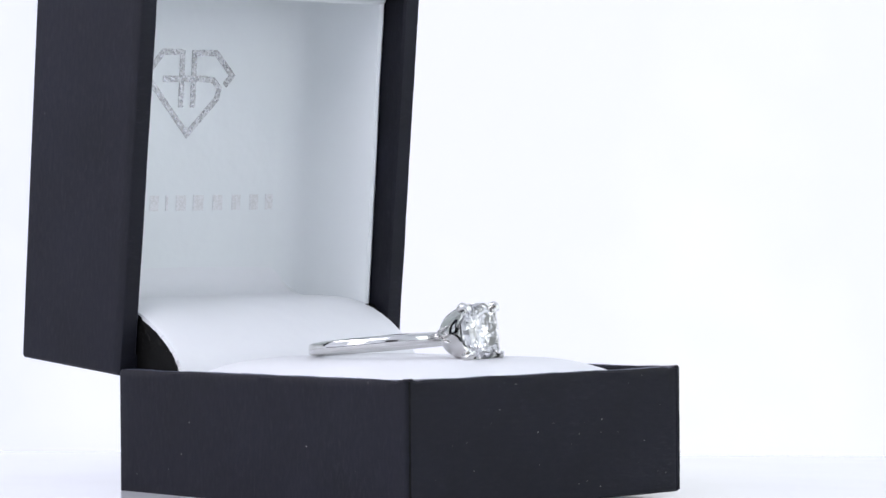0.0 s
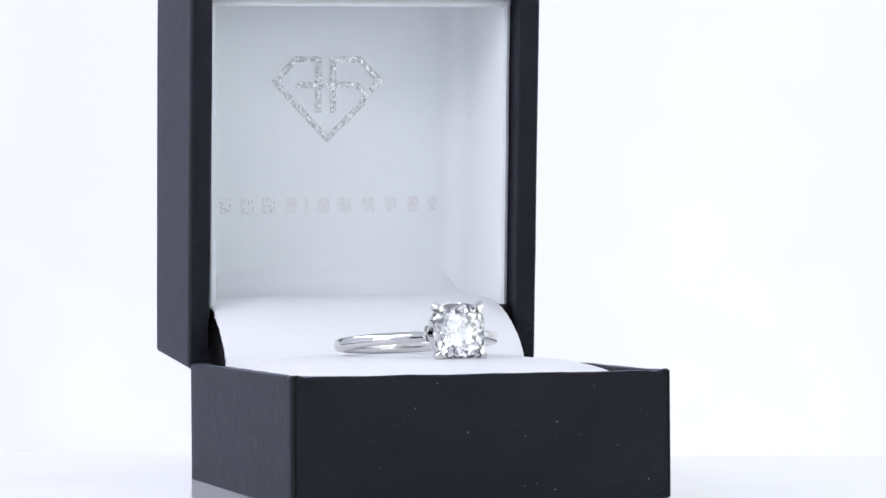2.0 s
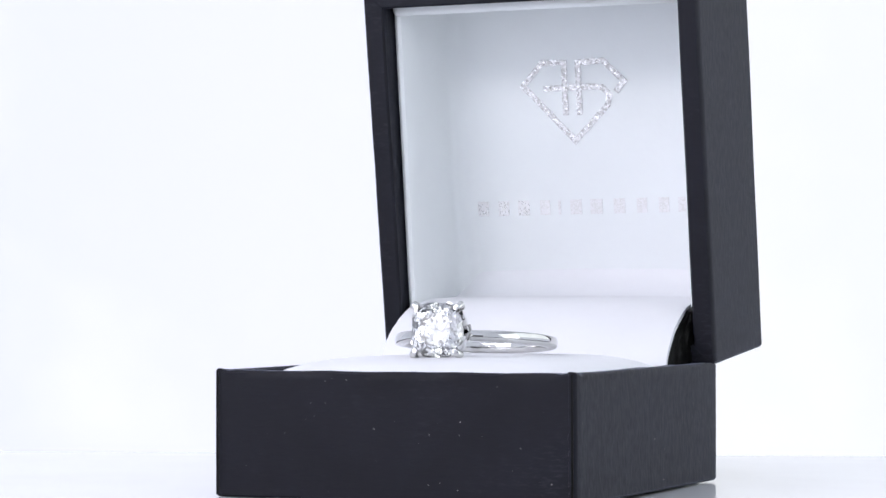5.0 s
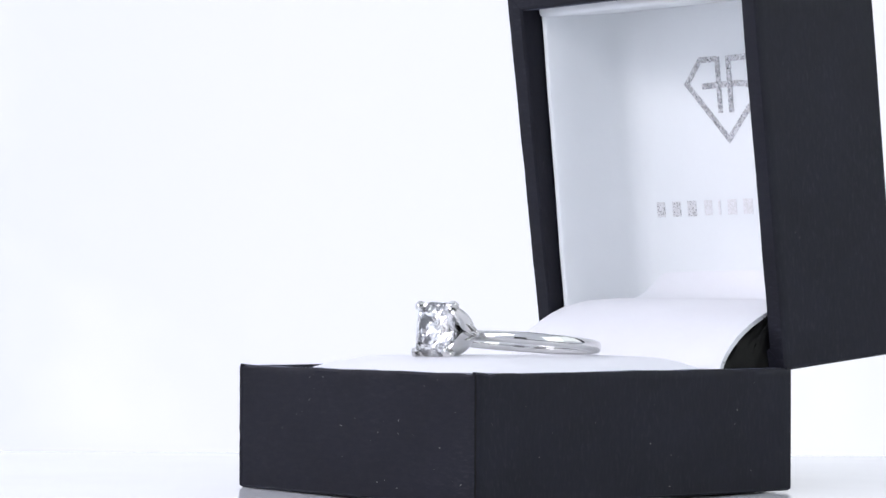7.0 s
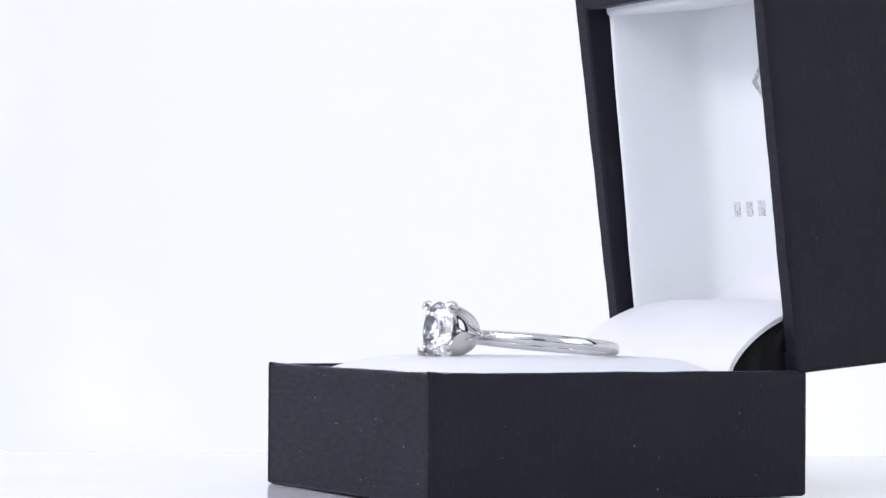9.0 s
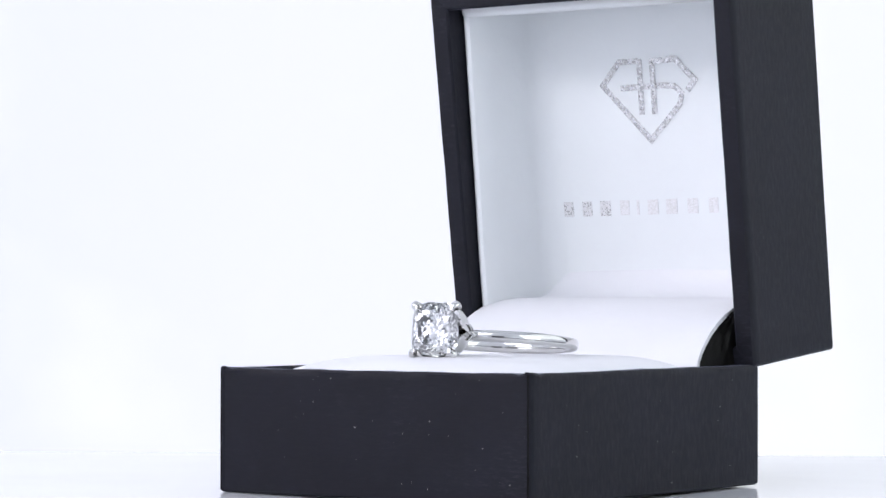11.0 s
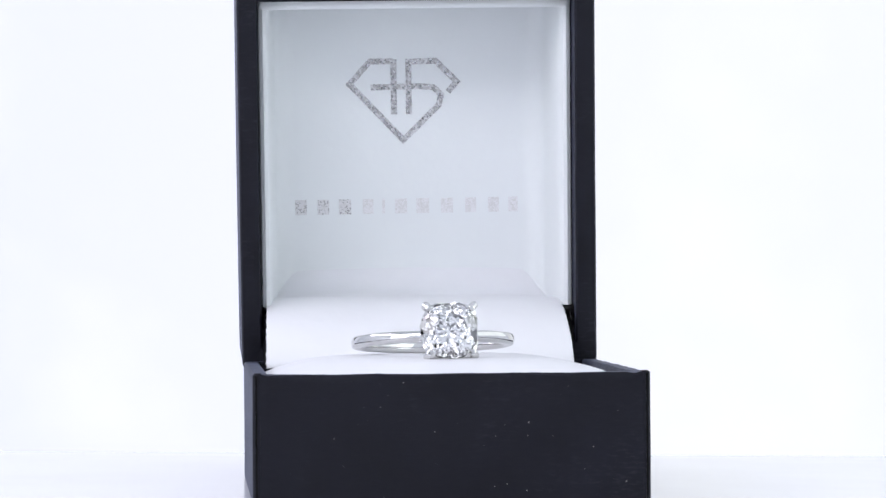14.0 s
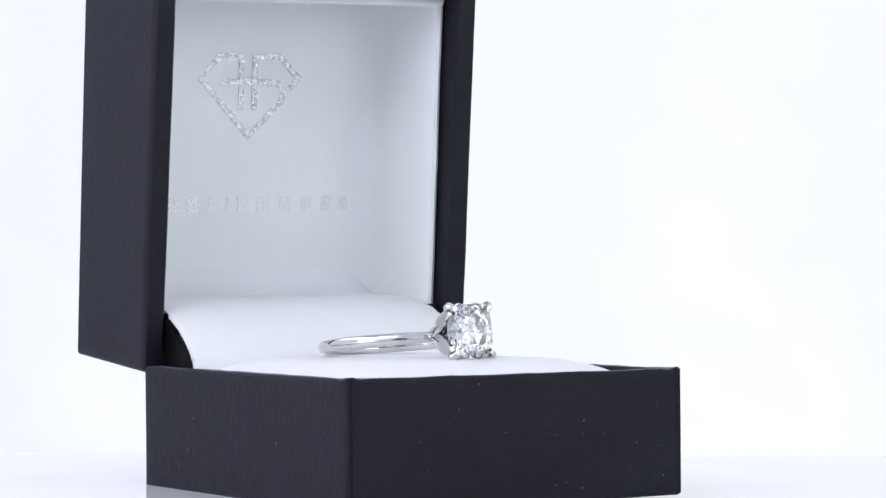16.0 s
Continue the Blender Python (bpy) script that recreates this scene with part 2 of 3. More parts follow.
slab("wall_far", -1.0, 1.0, 0.9, 1.0, -0.8, 1.1, DIM, "grey studio wall", "wall")
slab("wall_west", -1.1, -1.0, -1.6, 1.0, -0.8, 1.1, DIM, "grey studio wall", "wall")
slab("wall_east", 1.0, 1.1, -1.6, 1.0, -0.8, 1.1, DIM, "grey studio wall", "wall")
slab("ceiling_room", -1.1, 1.1, -1.6, 1.0, 1.1, 1.2, DIM, "grey studio ceiling", "ceiling")


# ---- the ring box; its own space: x across, y from the front wall backwards, z up ----
WIDTH, LENGTH, BASE_H, WALL = 0.0503, 0.0548, 0.0164, 0.0021
LID_DEPTH, LEAN = 0.0212, radians(5.5)
PAD_Z = 0.0179


def cushion_height(x, y):
    """A low domed pillow whose front and sides roll down to the walls."""
    f = max(0.0, min(1.0, (y - 0.002) / 0.014))
    front = 1 - (1 - f) ** 2.4
    side = 1 - (abs(x) / 0.0226) ** 4.2
    b = max(0.0, min(1.0, (0.0475 - y) / 0.006))
    back = 1 - (1 - b) ** 2.2
    return PAD_Z + 0.006 * (0.03 - y) - 0.0026 * (1 - front) - 0.0025 * (1 - side) - 0.0025 * (1 - back) + 0.00008 * noise.noise(Vector((x * 120, y * 120, 1)))


def make_cushion(parent):
    bm = bmesh.new()
    nx, ny = 56, 60
    x0, x1, y0, y1 = -0.0226, 0.0226, 0.0024, 0.0475
    top = [[bm.verts.new((x0 + (x1 - x0) * i / nx, y0 + (y1 - y0) * j / ny, cushion_height(x0 + (x1 - x0) * i / nx, y0 + (y1 - y0) * j / ny))) for i in range(nx + 1)] for j in range(ny + 1)]
    low = [[bm.verts.new((v.co.x, v.co.y, 0.006)) for v in row] for row in (top[0], top[-1])]
    for j in range(ny):
        for i in range(nx):
            bm.faces.new((top[j][i], top[j][i + 1], top[j + 1][i + 1], top[j + 1][i]))
    for i in range(nx):
        bm.faces.new((top[0][i + 1], top[0][i], low[0][i], low[0][i + 1]))
        bm.faces.new((top[-1][i], top[-1][i + 1], low[1][i + 1], low[1][i]))
    bm.faces.new([low[0][0]] + [top[j][0] for j in range(ny + 1)] + [low[1][0]])
    bm.faces.new([low[1][-1]] + [top[j][-1] for j in range(ny, -1, -1)] + [low[0][-1]])
    return part("cushion", bm, CUSHION, parent, "white padded cushion in the box base", smooth=40)


FLAP_TURN = 0.8


def flap_line(k):
    """The flap's side view: up over a bulge, then in a round sweep up the lid's back. k runs from 0 to 1."""
    f = min(k, FLAP_TURN)
    y = 0.0455 + 0.0263 * f
    z = 0.0161 + 0.0094 * math.sin(math.pi / 2 * min(1.0, f / 0.62)) ** 0.6
    if k > FLAP_TURN:
        a = (k - FLAP_TURN) / (1 - FLAP_TURN) * math.pi / 2
        y, z = y + 0.0046 * math.sin(a), z + 0.0046 * (1 - math.cos(a))
    return y, z


def make_flap(parent):
    """The bowed white sheet that runs from the cushion up into the lid, with a torn-looking cut edge."""
    bm = bmesh.new()
    n, m, thick = 130, 30, 0.0006
    rows_top, rows_low = [], []
    crest = flap_line(FLAP_TURN)[1]
    for j in range(n + 1):
        f = j / n
        k = f ** 1.7
        y, z = flap_line(k)
        ya, za = flap_line(max(0.0, k - 0.004))
        yb, zb = flap_line(min(1.0, k + 0.004))
        nrm = Vector((0, za - zb, yb - ya)).normalized()
        half = 0.0216 - 0.0004 * math.sin(math.pi * k)
        a, b = [], []
        for i in range(m + 1):
            s = 2 * i / m - 1
            edge = (0.0002 * noise.noise(Vector((j * 0.9, s * 9, 5))) + 0.00012 * noise.noise(Vector((j * 0.21, s * 9, 8)))) if abs(s) == 1 else 0
            p = Vector((s * half + edge - 0.0006, y, z - 0.0004 * s ** 8 - max(0.0, z - crest) * 0.9 * s ** 10))
            a.append(bm.verts.new(p))
            b.append(bm.verts.new(p - nrm * thick))
        rows_top.append(a)
        rows_low.append(b)
    for j in range(n):
        for i in range(m):
            bm.faces.new((rows_top[j][i], rows_top[j][i + 1], rows_top[j + 1][i + 1], rows_top[j + 1][i]))
            bm.faces.new((rows_low[j][i + 1], rows_low[j][i], rows_low[j + 1][i], rows_low[j + 1][i + 1]))
        for i in (0, m):
            bm.faces.new((rows_top[j][i], rows_top[j + 1][i], rows_low[j + 1][i], rows_low[j][i]))
    for j in (0, n):
        for i in range(m):
            bm.faces.new((rows_top[j][i], rows_low[j][i], rows_low[j][i + 1], rows_top[j][i + 1]))
    return part("hinge_flap", bm, CUSHION, parent, "bowed white lining flap at the hinge", smooth=50)


def stroke(bm, points, width, depth):
    """A bar of even width along a line in the x-z plane, proud of it towards -y."""
    pts = [Vector((p[0], 0, p[1])) for p in points]
    left, right = [], []
    for i, p in enumerate(pts):
        a = (p - pts[i - 1]).normalized() if i else None
        b = (pts[i + 1] - p).normalized() if i + 1 < len(pts) else None
        d = ((a or b) + (b or a)).normalized()
        nrm = Vector((-d.z, 0, d.x))
        stretch = 1 / max(0.5, (nrm.dot(Vector((-(a or b).z, 0, (a or b).x)))))
        left.append(p + nrm * width / 2 * stretch)
        right.append(p - nrm * width / 2 * stretch)
    up = Vector((0, -depth, 0))
    rows = [[bm.verts.new(q) for q in (l, l * 1 + up, r + up, r)] for l, r in zip(left, right)]
    for a, b in zip(rows, rows[1:]):
        for i in range(4):
            j = (i + 1) % 4
            bm.faces.new((a[i], a[j], b[j], b[i]))
    bm.faces.new(rows[0][::-1])
    bm.faces.new(rows[-1])


def make_lid(parent):
    """The raised lid: a tray on its side, leaning a little forwards, with its pale lining and foil emblem.
    In the lid's own space x is across, y backwards from the rim and z up from the hinge."""
    stand = Matrix(((1, 0, 0, 0), (0, 0, -1, LID_DEPTH), (0, 1, 0, 0), (0, 0, 0, 1)))
    bm = tray(0.0506, LENGTH, LID_DEPTH, 0.0029, 0.00008, 7.0, taper=0.002)
    bmesh.ops.transform(bm, matrix=stand, verts=bm.verts)
    lid = part("lid", bm, PAPER, parent, "open navy paper-covered lid", smooth=40)
    lid.matrix_basis = Matrix.Translation((-0.00005, 0.0549, 0.0158)) @ Matrix.Rotation(-0.0125, 4, "Y") @ Matrix.Rotation(LEAN, 4, "X")

    # lining: one bent sheet across, with rolled front edges
    half = [(0.0228, 0.0180), (0.0228, 0.0030), (0.0226, 0.0023), (0.0221, 0.0020), (0.0216, 0.0022), (0.0213, 0.0030), (0.0210, 0.0060), (0.0206, 0.0105), (0.0203, 0.0140)]
    half += [(0.0203 - 0.0032 * (1 - math.cos(a)), 0.0140 + 0.0034 * math.sin(a)) for a in [radians(15 * k) for k in range(1, 7)]]
    half = [(x - 0.00045, y) for x, y in half]
    line = [(-x, y) for x, y in half] + [(0.0, 0.01745)] + [(x, y) for x, y in half[::-1]]
    bm = bmesh.new()
    loops = []
    for k in range(25):
        z = 0.0079 + (0.0512 - 0.0079) * k / 24
        loops.append([(x, y + 0.00012 * noise.noise(Vector((x * 90, z * 90, 2))), z) for x, y in line])
    skin(bm, loops)
    lining = part("lid_lining", bm, LINING, lid, "pale grey-white smooth lid lining", smooth=40)
    bm = bmesh.new()
    block(bm, -0.0223, 0.0223, 0.0017, 0.0185, 0.0507, 0.0525, 0.0007, 4)
    part("lining_roll", bm, LINING, lid, "padded white top edge of the lining", smooth=60)
    bm = bmesh.new()
    block(bm, -0.0205, 0.0205, 0.0178, 0.0188, 0.0024, 0.0085, 0.0001)
    part("inner_board", bm, INSIDE, lid, "black board behind the hinge")

    # emblem: plain bars in the outline of a gem, and one plain bar for each letter below it
    def bar_part(name, points, width, depth, material, label=""):
        b = bmesh.new()
        stroke(b, [(x * MM, z * MM) for x, z in points], width * MM, depth * MM)
        ob = part(name, b, material, lid, label)
        ob.location = (0, 0.01742, 0)
        return ob

    for level, pts in enumerate((
        [(-2.2, 42.7), (-5.6, 42.7), (-8.6, 39.4), (-0.75, 31.1), (4.5, 36.2), (4.9, 37.7), (3.8, 38.8), (1.8, 39.0), (-5.5, 38.9)],
        [(-2.1, 43.0), (-2.1, 34.9)],
        [(0.1, 43.0), (0.1, 34.9)],
        [(0.1, 42.6), (4.1, 42.7), (7.2, 39.6), (5.9, 38.1)],
    )):
        bar_part("emblem_bar", pts, 0.86, 0.1 + 0.012 * level, FOIL, "sparkling silver foil")
    marks = ((-16.0, 1.7, 1), (-12.7, 1.7, 1), (-9.5, 1.8, 1), (-6.1, 1.6, 0), (-3.8, 0.4, 0), (-1.2, 1.8, 0), (2.0, 1.9, 0), (5.6, 1.8, 0), (9.1, 1.6, 0), (12.5, 1.6, 0), (15.4, 1.4, 0))
    for x, w, bold in marks:
        bar_part("letter_bar", [(x, 20.25), (x, 22.45)], w, 0.06, GREY_FOIL if bold else PALE_FOIL, "pressed silver foil bar")
    return lid


def make_gusset(parent, sx):
    """Crumpled black paper between the flap and the side of the lid."""
    bm = bmesh.new()
    n = 26
    rows = []
    for j in range(n + 1):
        row = []
        fy, fz = flap_line(0.62 * j / n)
        for i in range(n + 1):
            f = i / n
            rim = 0.0549 - 0.13 * (fz - 0.0161) + 0.0012
            fold = 0.0007 * noise.noise(Vector((i * 0.21, j * 0.25, sx * 3))) + 0.00045 * noise.noise(Vector((i * 0.6, j * 0.5, sx * 8)))
            wide = sx * (0.0208 * (1 - f) + 0.02255 * f) - 0.0006 * (1 - f)
            y = (fy + 0.0006) * (1 - f) + max(rim, fy + 0.0006) * f
            row.append(bm.verts.new((wide, y + fold, fz - 0.0007 + 0.0004 * f)))
        rows.append(row)
    back = [[bm.verts.new(v.co + Vector((0, 0.0002, 0))) for v in row] for row in rows]
    for j in range(n):
        for i in range(n):
            bm.faces.new((rows[j][i], rows[j][i + 1], rows[j + 1][i + 1], rows[j + 1][i]))
            bm.faces.new((back[j][i], back[j + 1][i], back[j + 1][i + 1], back[j][i + 1]))
    rim = [(0, i) for i in range(n)] + [(j, n) for j in range(n)] + [(n, i) for i in range(n, 0, -1)] + [(j, 0) for j in range(n, 0, -1)]
    for (a, b), (c, d) in zip(rim, rim[1:] + rim[:1]):
        bm.faces.new((rows[a][b], back[a][b], back[c][d], rows[c][d]))
    return part("gusset", bm, INSIDE, parent, "crumpled glossy black paper gusset", smooth=60)


def make_lint(parent):
    """Tiny pale flecks caught on the paper of the base."""
    rng = random.Random(11)
    bm = bmesh.new()
    faces = [((-0.024, 0.024), "front", 34), ((0.001, 0.053), "right", 14), ((0.001, 0.053), "left", 7)]
    for (a, b), side, count in faces:
        for _ in range(count):
            u, z = rng.uniform(a, b), rng.uniform(0.001, 0.0155)
            if rng.random() < 0.6 and side == "front":
                u, z = rng.choice((0.008, -0.006, 0.013)) + rng.gauss(0, 0.0035), min(0.0155, max(0.001, rng.gauss(0.009, 0.004)))
            size = rng.choice((0.00003, 0.00004, 0.00005, 0.00009))
            at = {"front": (u, -0.00006, z), "right": (WIDTH / 2 + 0.00006, u, z), "left": (-WIDTH / 2 - 0.00006, u, z)}[side]
            long = rng.choice((1, 1, 1.4, 2.6))
            m = Matrix.Translation(at) @ Euler((rng.uniform(0, 6), rng.uniform(0, 6), rng.uniform(0, 6))).to_matrix().to_4x4() @ Matrix.Diagonal((size * long, size, size * 0.7, 1))
            bmesh.ops.create_icosphere(bm, subdivisions=1, radius=1, matrix=m)
    return tagged(part("lint", bm, LINT, parent, "tiny pale lint flecks"), kind="stuff")


def make_corner_seam(parent, x, seed):
    """The folded paper edge at a front corner."""
    bm = bmesh.new()
    loops = []
    for k in range(33):
        z = 0.0002 + (BASE_H + 0.00005) * k / 32
        w = 0.0003 + 0.0002 * noise.noise(Vector((seed, z * 900, 0)))
        h = 0.00006 + 0.00008 * noise.noise(Vector((seed + 4, z * 1300, 0)))
        mid = x - (0.0007 if x > 0 else -0.0007)
        loops.append([(mid - w, 0.0002, z), (mid - w * 0.5, -h, z), (mid + w * 0.5, -h, z), (mid + w, 0.0002, z)])
    skin(bm, loops)
    part("corner_fold", bm, PAPER, parent, smooth=50)
    # the dark open joint beside the fold
    bm = bmesh.new()
    s = 1 if x > 0 else -1
    loops = []
    for k in range(41):
        z = 0.0003 + (BASE_H - 0.0004) * k / 40
        mid = x - s * (0.0004 + 0.00008 * noise.noise(Vector((seed + 7, z * 800, 2))))
        w = 0.0001 + 0.00009 * abs(noise.noise(Vector((seed + 2, z * 1500, 6))))
        loops.append([(mid - w, -0.00004, z), (mid + w, -0.00004, z), (mid + w, 0.0003, z), (mid - w, 0.0003, z)])
    skin(bm, loops)
    part("seam_gap", bm, INSIDE, parent, "dark open paper seam")


def make_box():
    box = new("ring_box")
    tagged(box, "open navy paper ring box with white lining on a table", "ring box")
    bm = tray(WIDTH, LENGTH + 0.0004, BASE_H, WALL, 0.0001, 2.0, tuck=0.0003)
    base = part("base", bm, PAPER, box, "navy fibrous paper-covered base", smooth=40)
    make_corner_seam(base, WIDTH / 2 - 0.0001, 1.0)
    make_corner_seam(base, -WIDTH / 2 + 0.0001, 9.0)
    make_cushion(box)
    make_flap(box)
    make_gusset(box, -1)
    make_gusset(box, 1)
    make_lint(base)
    make_lid(box)
    return box


# ---- the ring; its own space: the finger hole's axis is z, the head points to -y ----
RADIUS, BAND_W, BAND_T = 0.01104, 0.00158, 0.0016
STONE_Y = -0.0166
STONE_W, STONE_H = 0.0071, 0.0072


def superellipse(a, wx, wz, power):
    c, s = math.cos(a), math.sin(a)
    r = (abs(c) ** power + abs(s) ** power) ** (-1 / power)
    return wx / 2 * r * c, wz / 2 * r * s


def make_band(parent):
    bm = bmesh.new()
    n = 160
    # a low dome with softly rounded edges outside; the inside is slightly domed
    steps = [-1 + 2 * k / 20 for k in range(21)]
    outer = [(u, 0.00026 * u * u + 0.0003 * max(0.0, abs(u) - 0.78) ** 2 / 0.0484) for u in steps]
    inner = [(1 - 2 * k / 8, BAND_T - 0.00012 * (1 - 2 * k / 8) ** 2 - 0.00012 * abs(1 - 2 * k / 8) ** 8) for k in range(9)]
    profile = outer + inner
    m = len(profile)
    rows = []
    for i in range(n):
        a = 2 * math.pi * i / n
        near = max(0.0, -math.sin(a)) ** 10
        w = BAND_W * (1 - 0.12 * near)
        row = []
        for z, depth in profile:
            row.append(bm.verts.new(((RADIUS - depth) * math.cos(a), (RADIUS - depth) * math.sin(a), z * w / 2)))
        rows.append(row)
    for i in range(n):
        for k in range(m):
            bm.faces.new((rows[i][k], rows[(i + 1) % n][k], rows[(i + 1) % n][(k + 1) % m], rows[i][(k + 1) % m]))
    return part("band", bm, GOLD, parent, "polished white gold band", smooth=55)


def make_stone(parent):
    """A cushion-cut brilliant: a flat table, and bands of small three-sided facets above and below the girdle. Table faces -y."""
    bm = bmesh.new()
    rng = random.Random(5)
    n = 16

    def ring(turn, scale, depth, power, uneven=0.0):
        row = []
        for k in range(n):
            x, z = superellipse(2 * math.pi * (k + turn) / n, STONE_W * scale, STONE_H * scale, power)
            zigzag = uneven * ((1 if k % 2 else -1) + rng.uniform(-0.7, 0.7))
            row.append(bm.verts.new((x, depth + zigzag, z)))
        return row

    def band_of_facets(a, b, turned_on):
        for k in range(n):
            j = (k + 1) % n
            if turned_on:
                bm.faces.new((a[k], a[j], b[k]))
                bm.faces.new((a[j], b[j], b[k]))
            else:
                bm.faces.new((a[k], a[j], b[j]))
                bm.faces.new((a[k], b[j], b[k]))

    table = ring(0.0, 0.6, -0.00098, 2.5)
    rows = [table, ring(0.5, 0.81, -0.0006, 2.9, 0.00002), ring(0.0, 1.0, -0.00006, 3.3), ring(0.0, 1.0, 0.00009, 3.3)]
    rows += [ring(0.5, 0.86, 0.00068, 3.2, 0.00003), ring(0.0, 0.7, 0.00132, 3.1, 0.00005), ring(0.5, 0.53, 0.00197, 3.0, 0.00005),
             ring(0.0, 0.36, 0.0026, 2.8, 0.00004), ring(0.5, 0.18, 0.00323, 2.6, 0.00002)]
    bm.faces.new(table)
    for a, b, on in zip(rows, rows[1:], (True, False, False, True, False, True, False, True)):
        band_of_facets(a, b, on)
    culet = bm.verts.new((0.00004, 0.00385, 0.00003))
    for k in range(n):
        bm.faces.new((rows[-1][k], rows[-1][(k + 1) % n], culet))
    ob = part("diamond", bm, DIAMOND, parent, "clear cushion-cut diamond with many facets")
    ob.location = (0, STONE_Y + 0.0010, 0)
    return ob


def make_prong(parent, sx, sz):
    """One petal of the head: a broad curved leaf below the stone's corner."""
    bm = bmesh.new()
    n, m = 22, 14
    middle = math.atan2(sz, sx)
    outer, inner = [], []
    for i in range(n + 1):
        g = i / n
        r = 0.0004 + 0.0033 * math.sin(g * math.pi / 2) ** 0.8
        y = -0.0097 - 0.0059 * (1 - math.cos(g * math.pi / 2)) ** 0.95 - 0.0002 * g
        spread = radians(38.4) * (1 - g ** 12) + radians(7)
        a, b = [], []
        for k in range(m + 1):
            u = 2 * k / m - 1
            ang = middle + spread * u
            px, pz = superellipse(ang, 2, 2, 2.0 + 0.8 * g)
            lip = 0.00012 * abs(u) ** 3
            a.append(bm.verts.new((px * (r + lip), y, pz * (r + lip))))
            b.append(bm.verts.new((px * (r - 0.0003), y - 0.0001 * g, pz * (r - 0.0003))))
        outer.append(a)
        inner.append(b)
    for i in range(n):
        for k in range(m):
            bm.faces.new((outer[i][k], outer[i][k + 1], outer[i + 1][k + 1], outer[i + 1][k]))
            bm.faces.new((inner[i][k + 1], inner[i][k], inner[i + 1][k], inner[i + 1][k + 1]))
        for k in (0, m):
            bm.faces.new((outer[i][k], outer[i + 1][k], inner[i + 1][k], inner[i][k]))
    for i in (0, n):
        for k in range(m):
            bm.faces.new((outer[i][k], inner[i][k], inner[i][k + 1], outer[i][k + 1]))
    prong = part("prong", bm, GOLD, parent, smooth=50)

    # the claw at its end, bent over the stone
    bm = bmesh.new()
    out = Vector((0.00322 * sx, 0, 0.00334 * sz))
    reach = out.length
    out.normalize()
    side = Vector((-out.z, 0, out.x))
    loops = []
    for i in range(21):
        f = i / 20
        if f < 0.45:
            g = f / 0.45
            r, y = reach - 0.00045 * (1 - g) ** 1.5, -0.0146 - 0.0013 * g
        else:
            g = (f - 0.45) / 0.55
            r, y = reach - 0.00085 * g ** 1.3, -0.0159 - 0.0007 * math.sin(g * math.pi / 2)
        w = 0.00053 if f < 0.4 else 0.00053 - 0.00019 * (f - 0.4) / 0.6
        if f > 0.9:
            w *= math.sqrt(max(0.03, 1 - ((f - 0.9) / 0.102) ** 2))
        if f < 0.15:
            w *= 0.4 + 4 * f
        loops.append([tuple(out * (r + math.sin(b) * w * 0.85) + side * (math.cos(b) * w) + Vector((0, y, 0))) for b in [2 * math.pi * k / 12 for k in range(12)]])
    skin(bm, loops)
    part("claw", bm, GOLD, prong, smooth=60)
    return prong


def make_head_core(parent):
    """The small cup at the foot of the petals."""
    bm = bmesh.new()
    loops = []
    for k in range(9):
        f = k / 8
        r = 0.0005 + 0.0011 * f ** 0.8
        loops.append([(r * math.cos(2 * math.pi * i / 20), -0.0095 - 0.002 * f, r * math.sin(2 * math.pi * i / 20)) for i in range(20)])
    skin(bm, loops)
    return part("head_cup", bm, GOLD, parent, smooth=50)


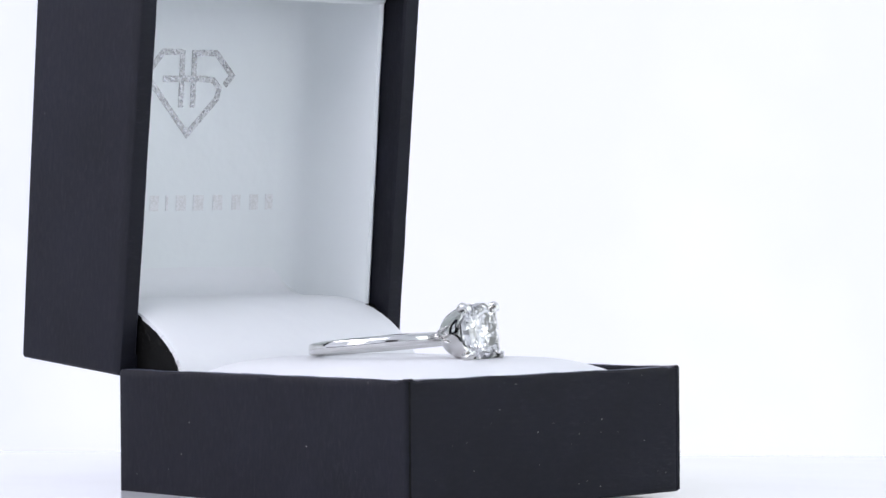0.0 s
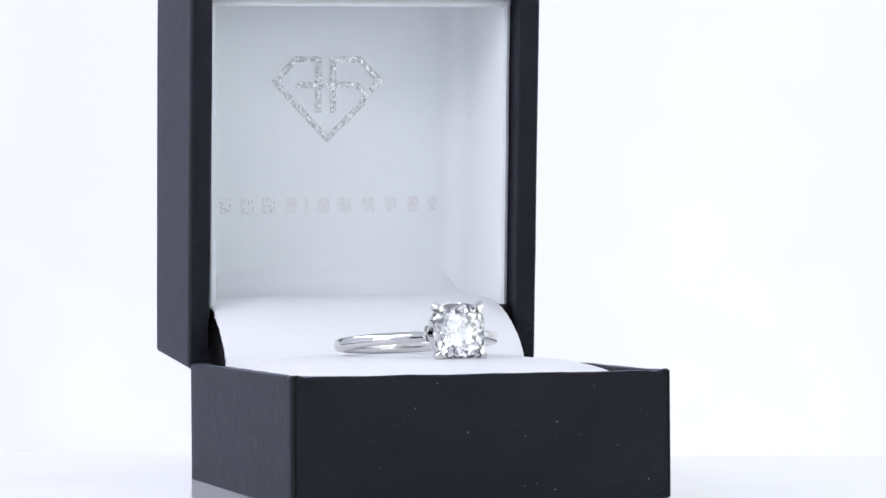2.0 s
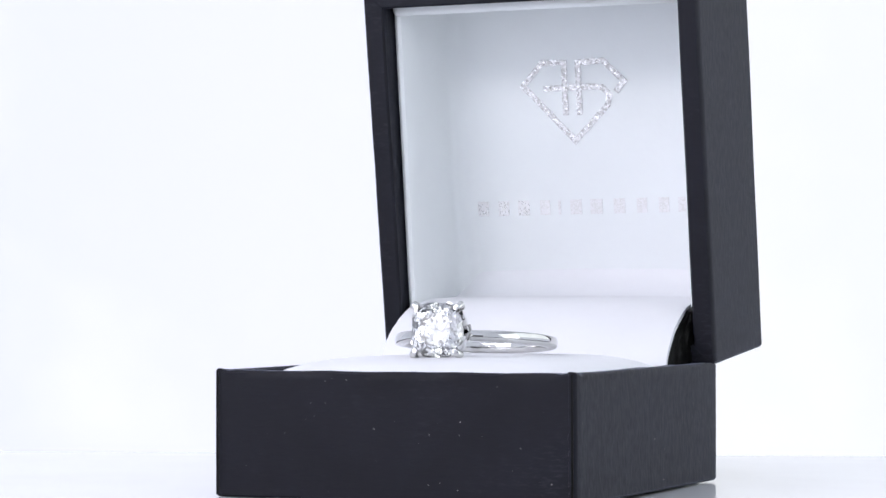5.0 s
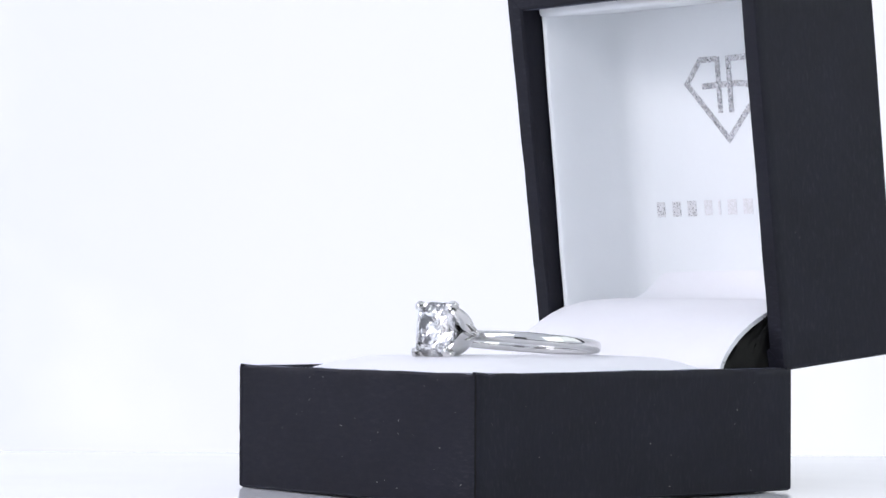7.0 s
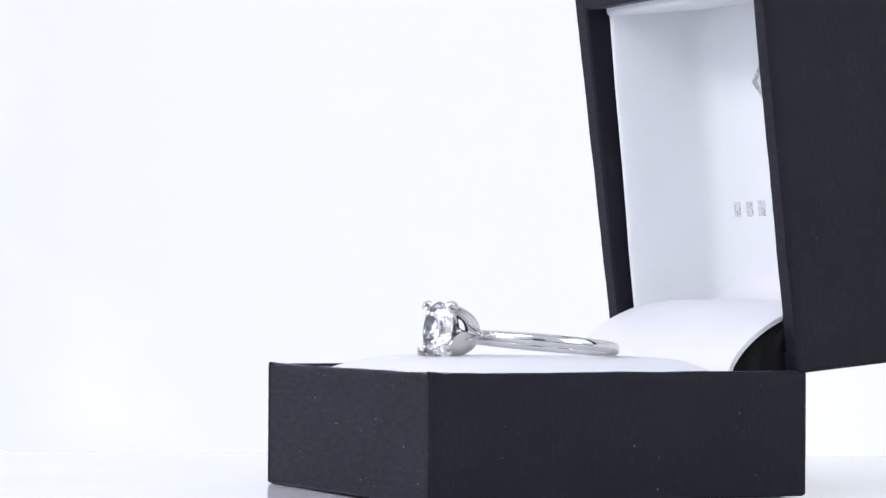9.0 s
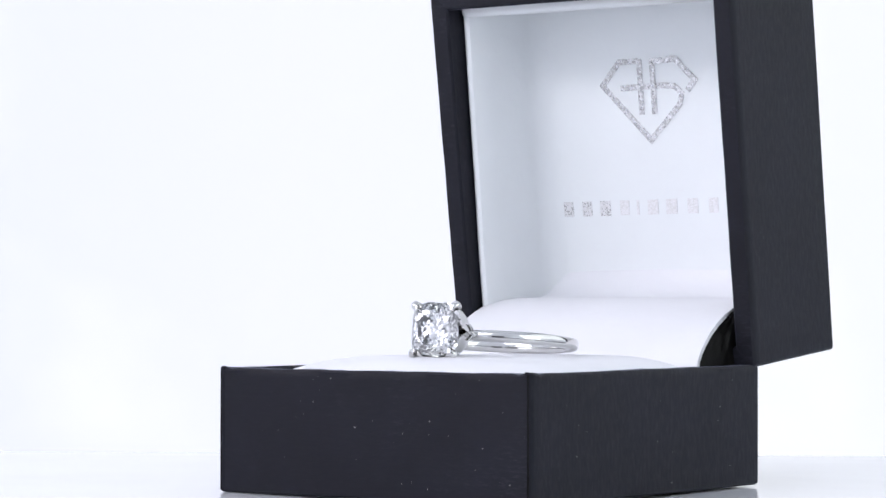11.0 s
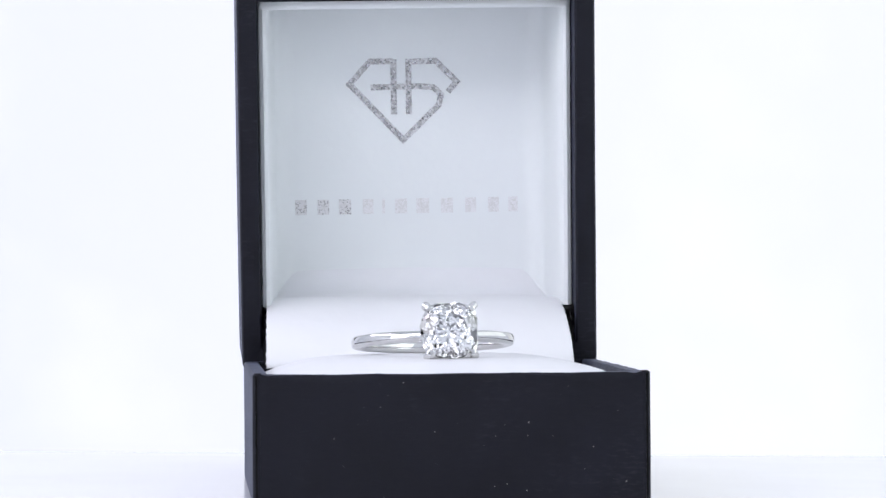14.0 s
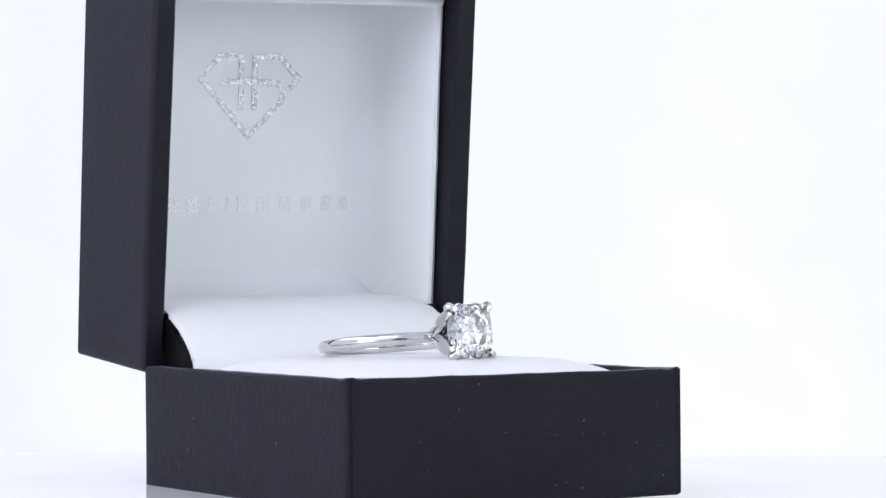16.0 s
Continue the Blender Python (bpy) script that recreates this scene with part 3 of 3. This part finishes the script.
def make_rib(parent, sx, rise):
    """One of the small ridges that fan out from the shoulder between two petals."""
    bm = bmesh.new()
    loops = []
    for k in range(11):
        f = k / 10
        g = (0.2 + 0.5 * f) * math.pi / 2
        c = Vector((sx * (0.00055 + 0.0033 * math.sin(g) ** 0.8), -0.0098 - 0.0059 * (1 - math.cos(g)) ** 0.95, rise * f))
        r = 0.00036 * math.sqrt(max(0.02, 1 - (2 * f - 1) ** 2)) * (1.15 - 0.45 * f)
        loops.append([c + Vector((sx * 0.7 * r * math.cos(b), 0.7 * r * math.cos(b), r * math.sin(b))) for b in [2 * math.pi * i / 10 for i in range(10)]])
    skin(bm, loops)
    return part("rib", bm, GOLD, parent, smooth=60)


def make_shoulder(parent, sx):
    """The tapered, ridged end of the band that flows into the head."""
    bm = bmesh.new()
    loops = []
    for k in range(13):
        f = k / 12
        a = radians(-90) + sx * radians(16 - 13 * f)
        r = RADIUS - 0.0003 + 0.0006 * f
        c = Vector((r * math.cos(a), r * math.sin(a), 0))
        along = Vector((-math.sin(a), math.cos(a), 0))
        outward = Vector((math.cos(a), math.sin(a), 0))
        w = 0.00028 + 0.00072 * f
        t = 0.0003 + 0.0007 * f
        loop = []
        for i in range(12):
            b = 2 * math.pi * i / 12
            ridge = 1 + 0.16 * math.cos(3 * b)
            loop.append(c + outward * (math.cos(b) * t * ridge) + Vector((0, 0, math.sin(b) * w * ridge)))
        loops.append(loop)
    skin(bm, loops)
    return part("shoulder", bm, GOLD, parent, smooth=60)


def make_ring():
    ring = new("diamond_ring")
    tagged(ring, "polished white gold solitaire ring with cushion-cut diamond lying on the cushion", "ring")
    holder = Matrix.Translation((-0.0002, 0.0287, 0.0197)) @ Matrix.Rotation(radians(-0.3), 4, "Y") @ Matrix.Rotation(radians(4.2), 4, "Z") @ Matrix.Rotation(radians(-5.6), 4, "X")
    head = Matrix.Translation((-0.0001, -0.00012, 0.0002)) @ Matrix.Translation((0, -0.014, 0)) @ Matrix.Rotation(radians(-1.5), 4, "X") @ Matrix.Translation((0, 0.014, 0))
    pieces = [make_band(ring), make_stone(ring), make_head_core(ring)]
    for sx in (-1, 1):
        for sz in (-1, 1):
            pieces.append(make_prong(ring, sx, sz))
        pieces.append(make_shoulder(ring, sx))
        pieces += [make_rib(ring, sx, rise) for rise in (-0.0011, 0.0, 0.0011)]
    for ob in pieces:
        raised = head if ob.name.startswith(("diamond", "prong", "head", "rib")) else Matrix()
        ob.matrix_basis = holder @ raised @ ob.matrix_basis
    return ring


RING_BOX = make_box()
RING = make_ring()


def motions():
    walk(RING_BOX, [(t, turned(t)) for t in TIMES])
    walk(RING, [(t, turned(t)) for t in TIMES])


motions()
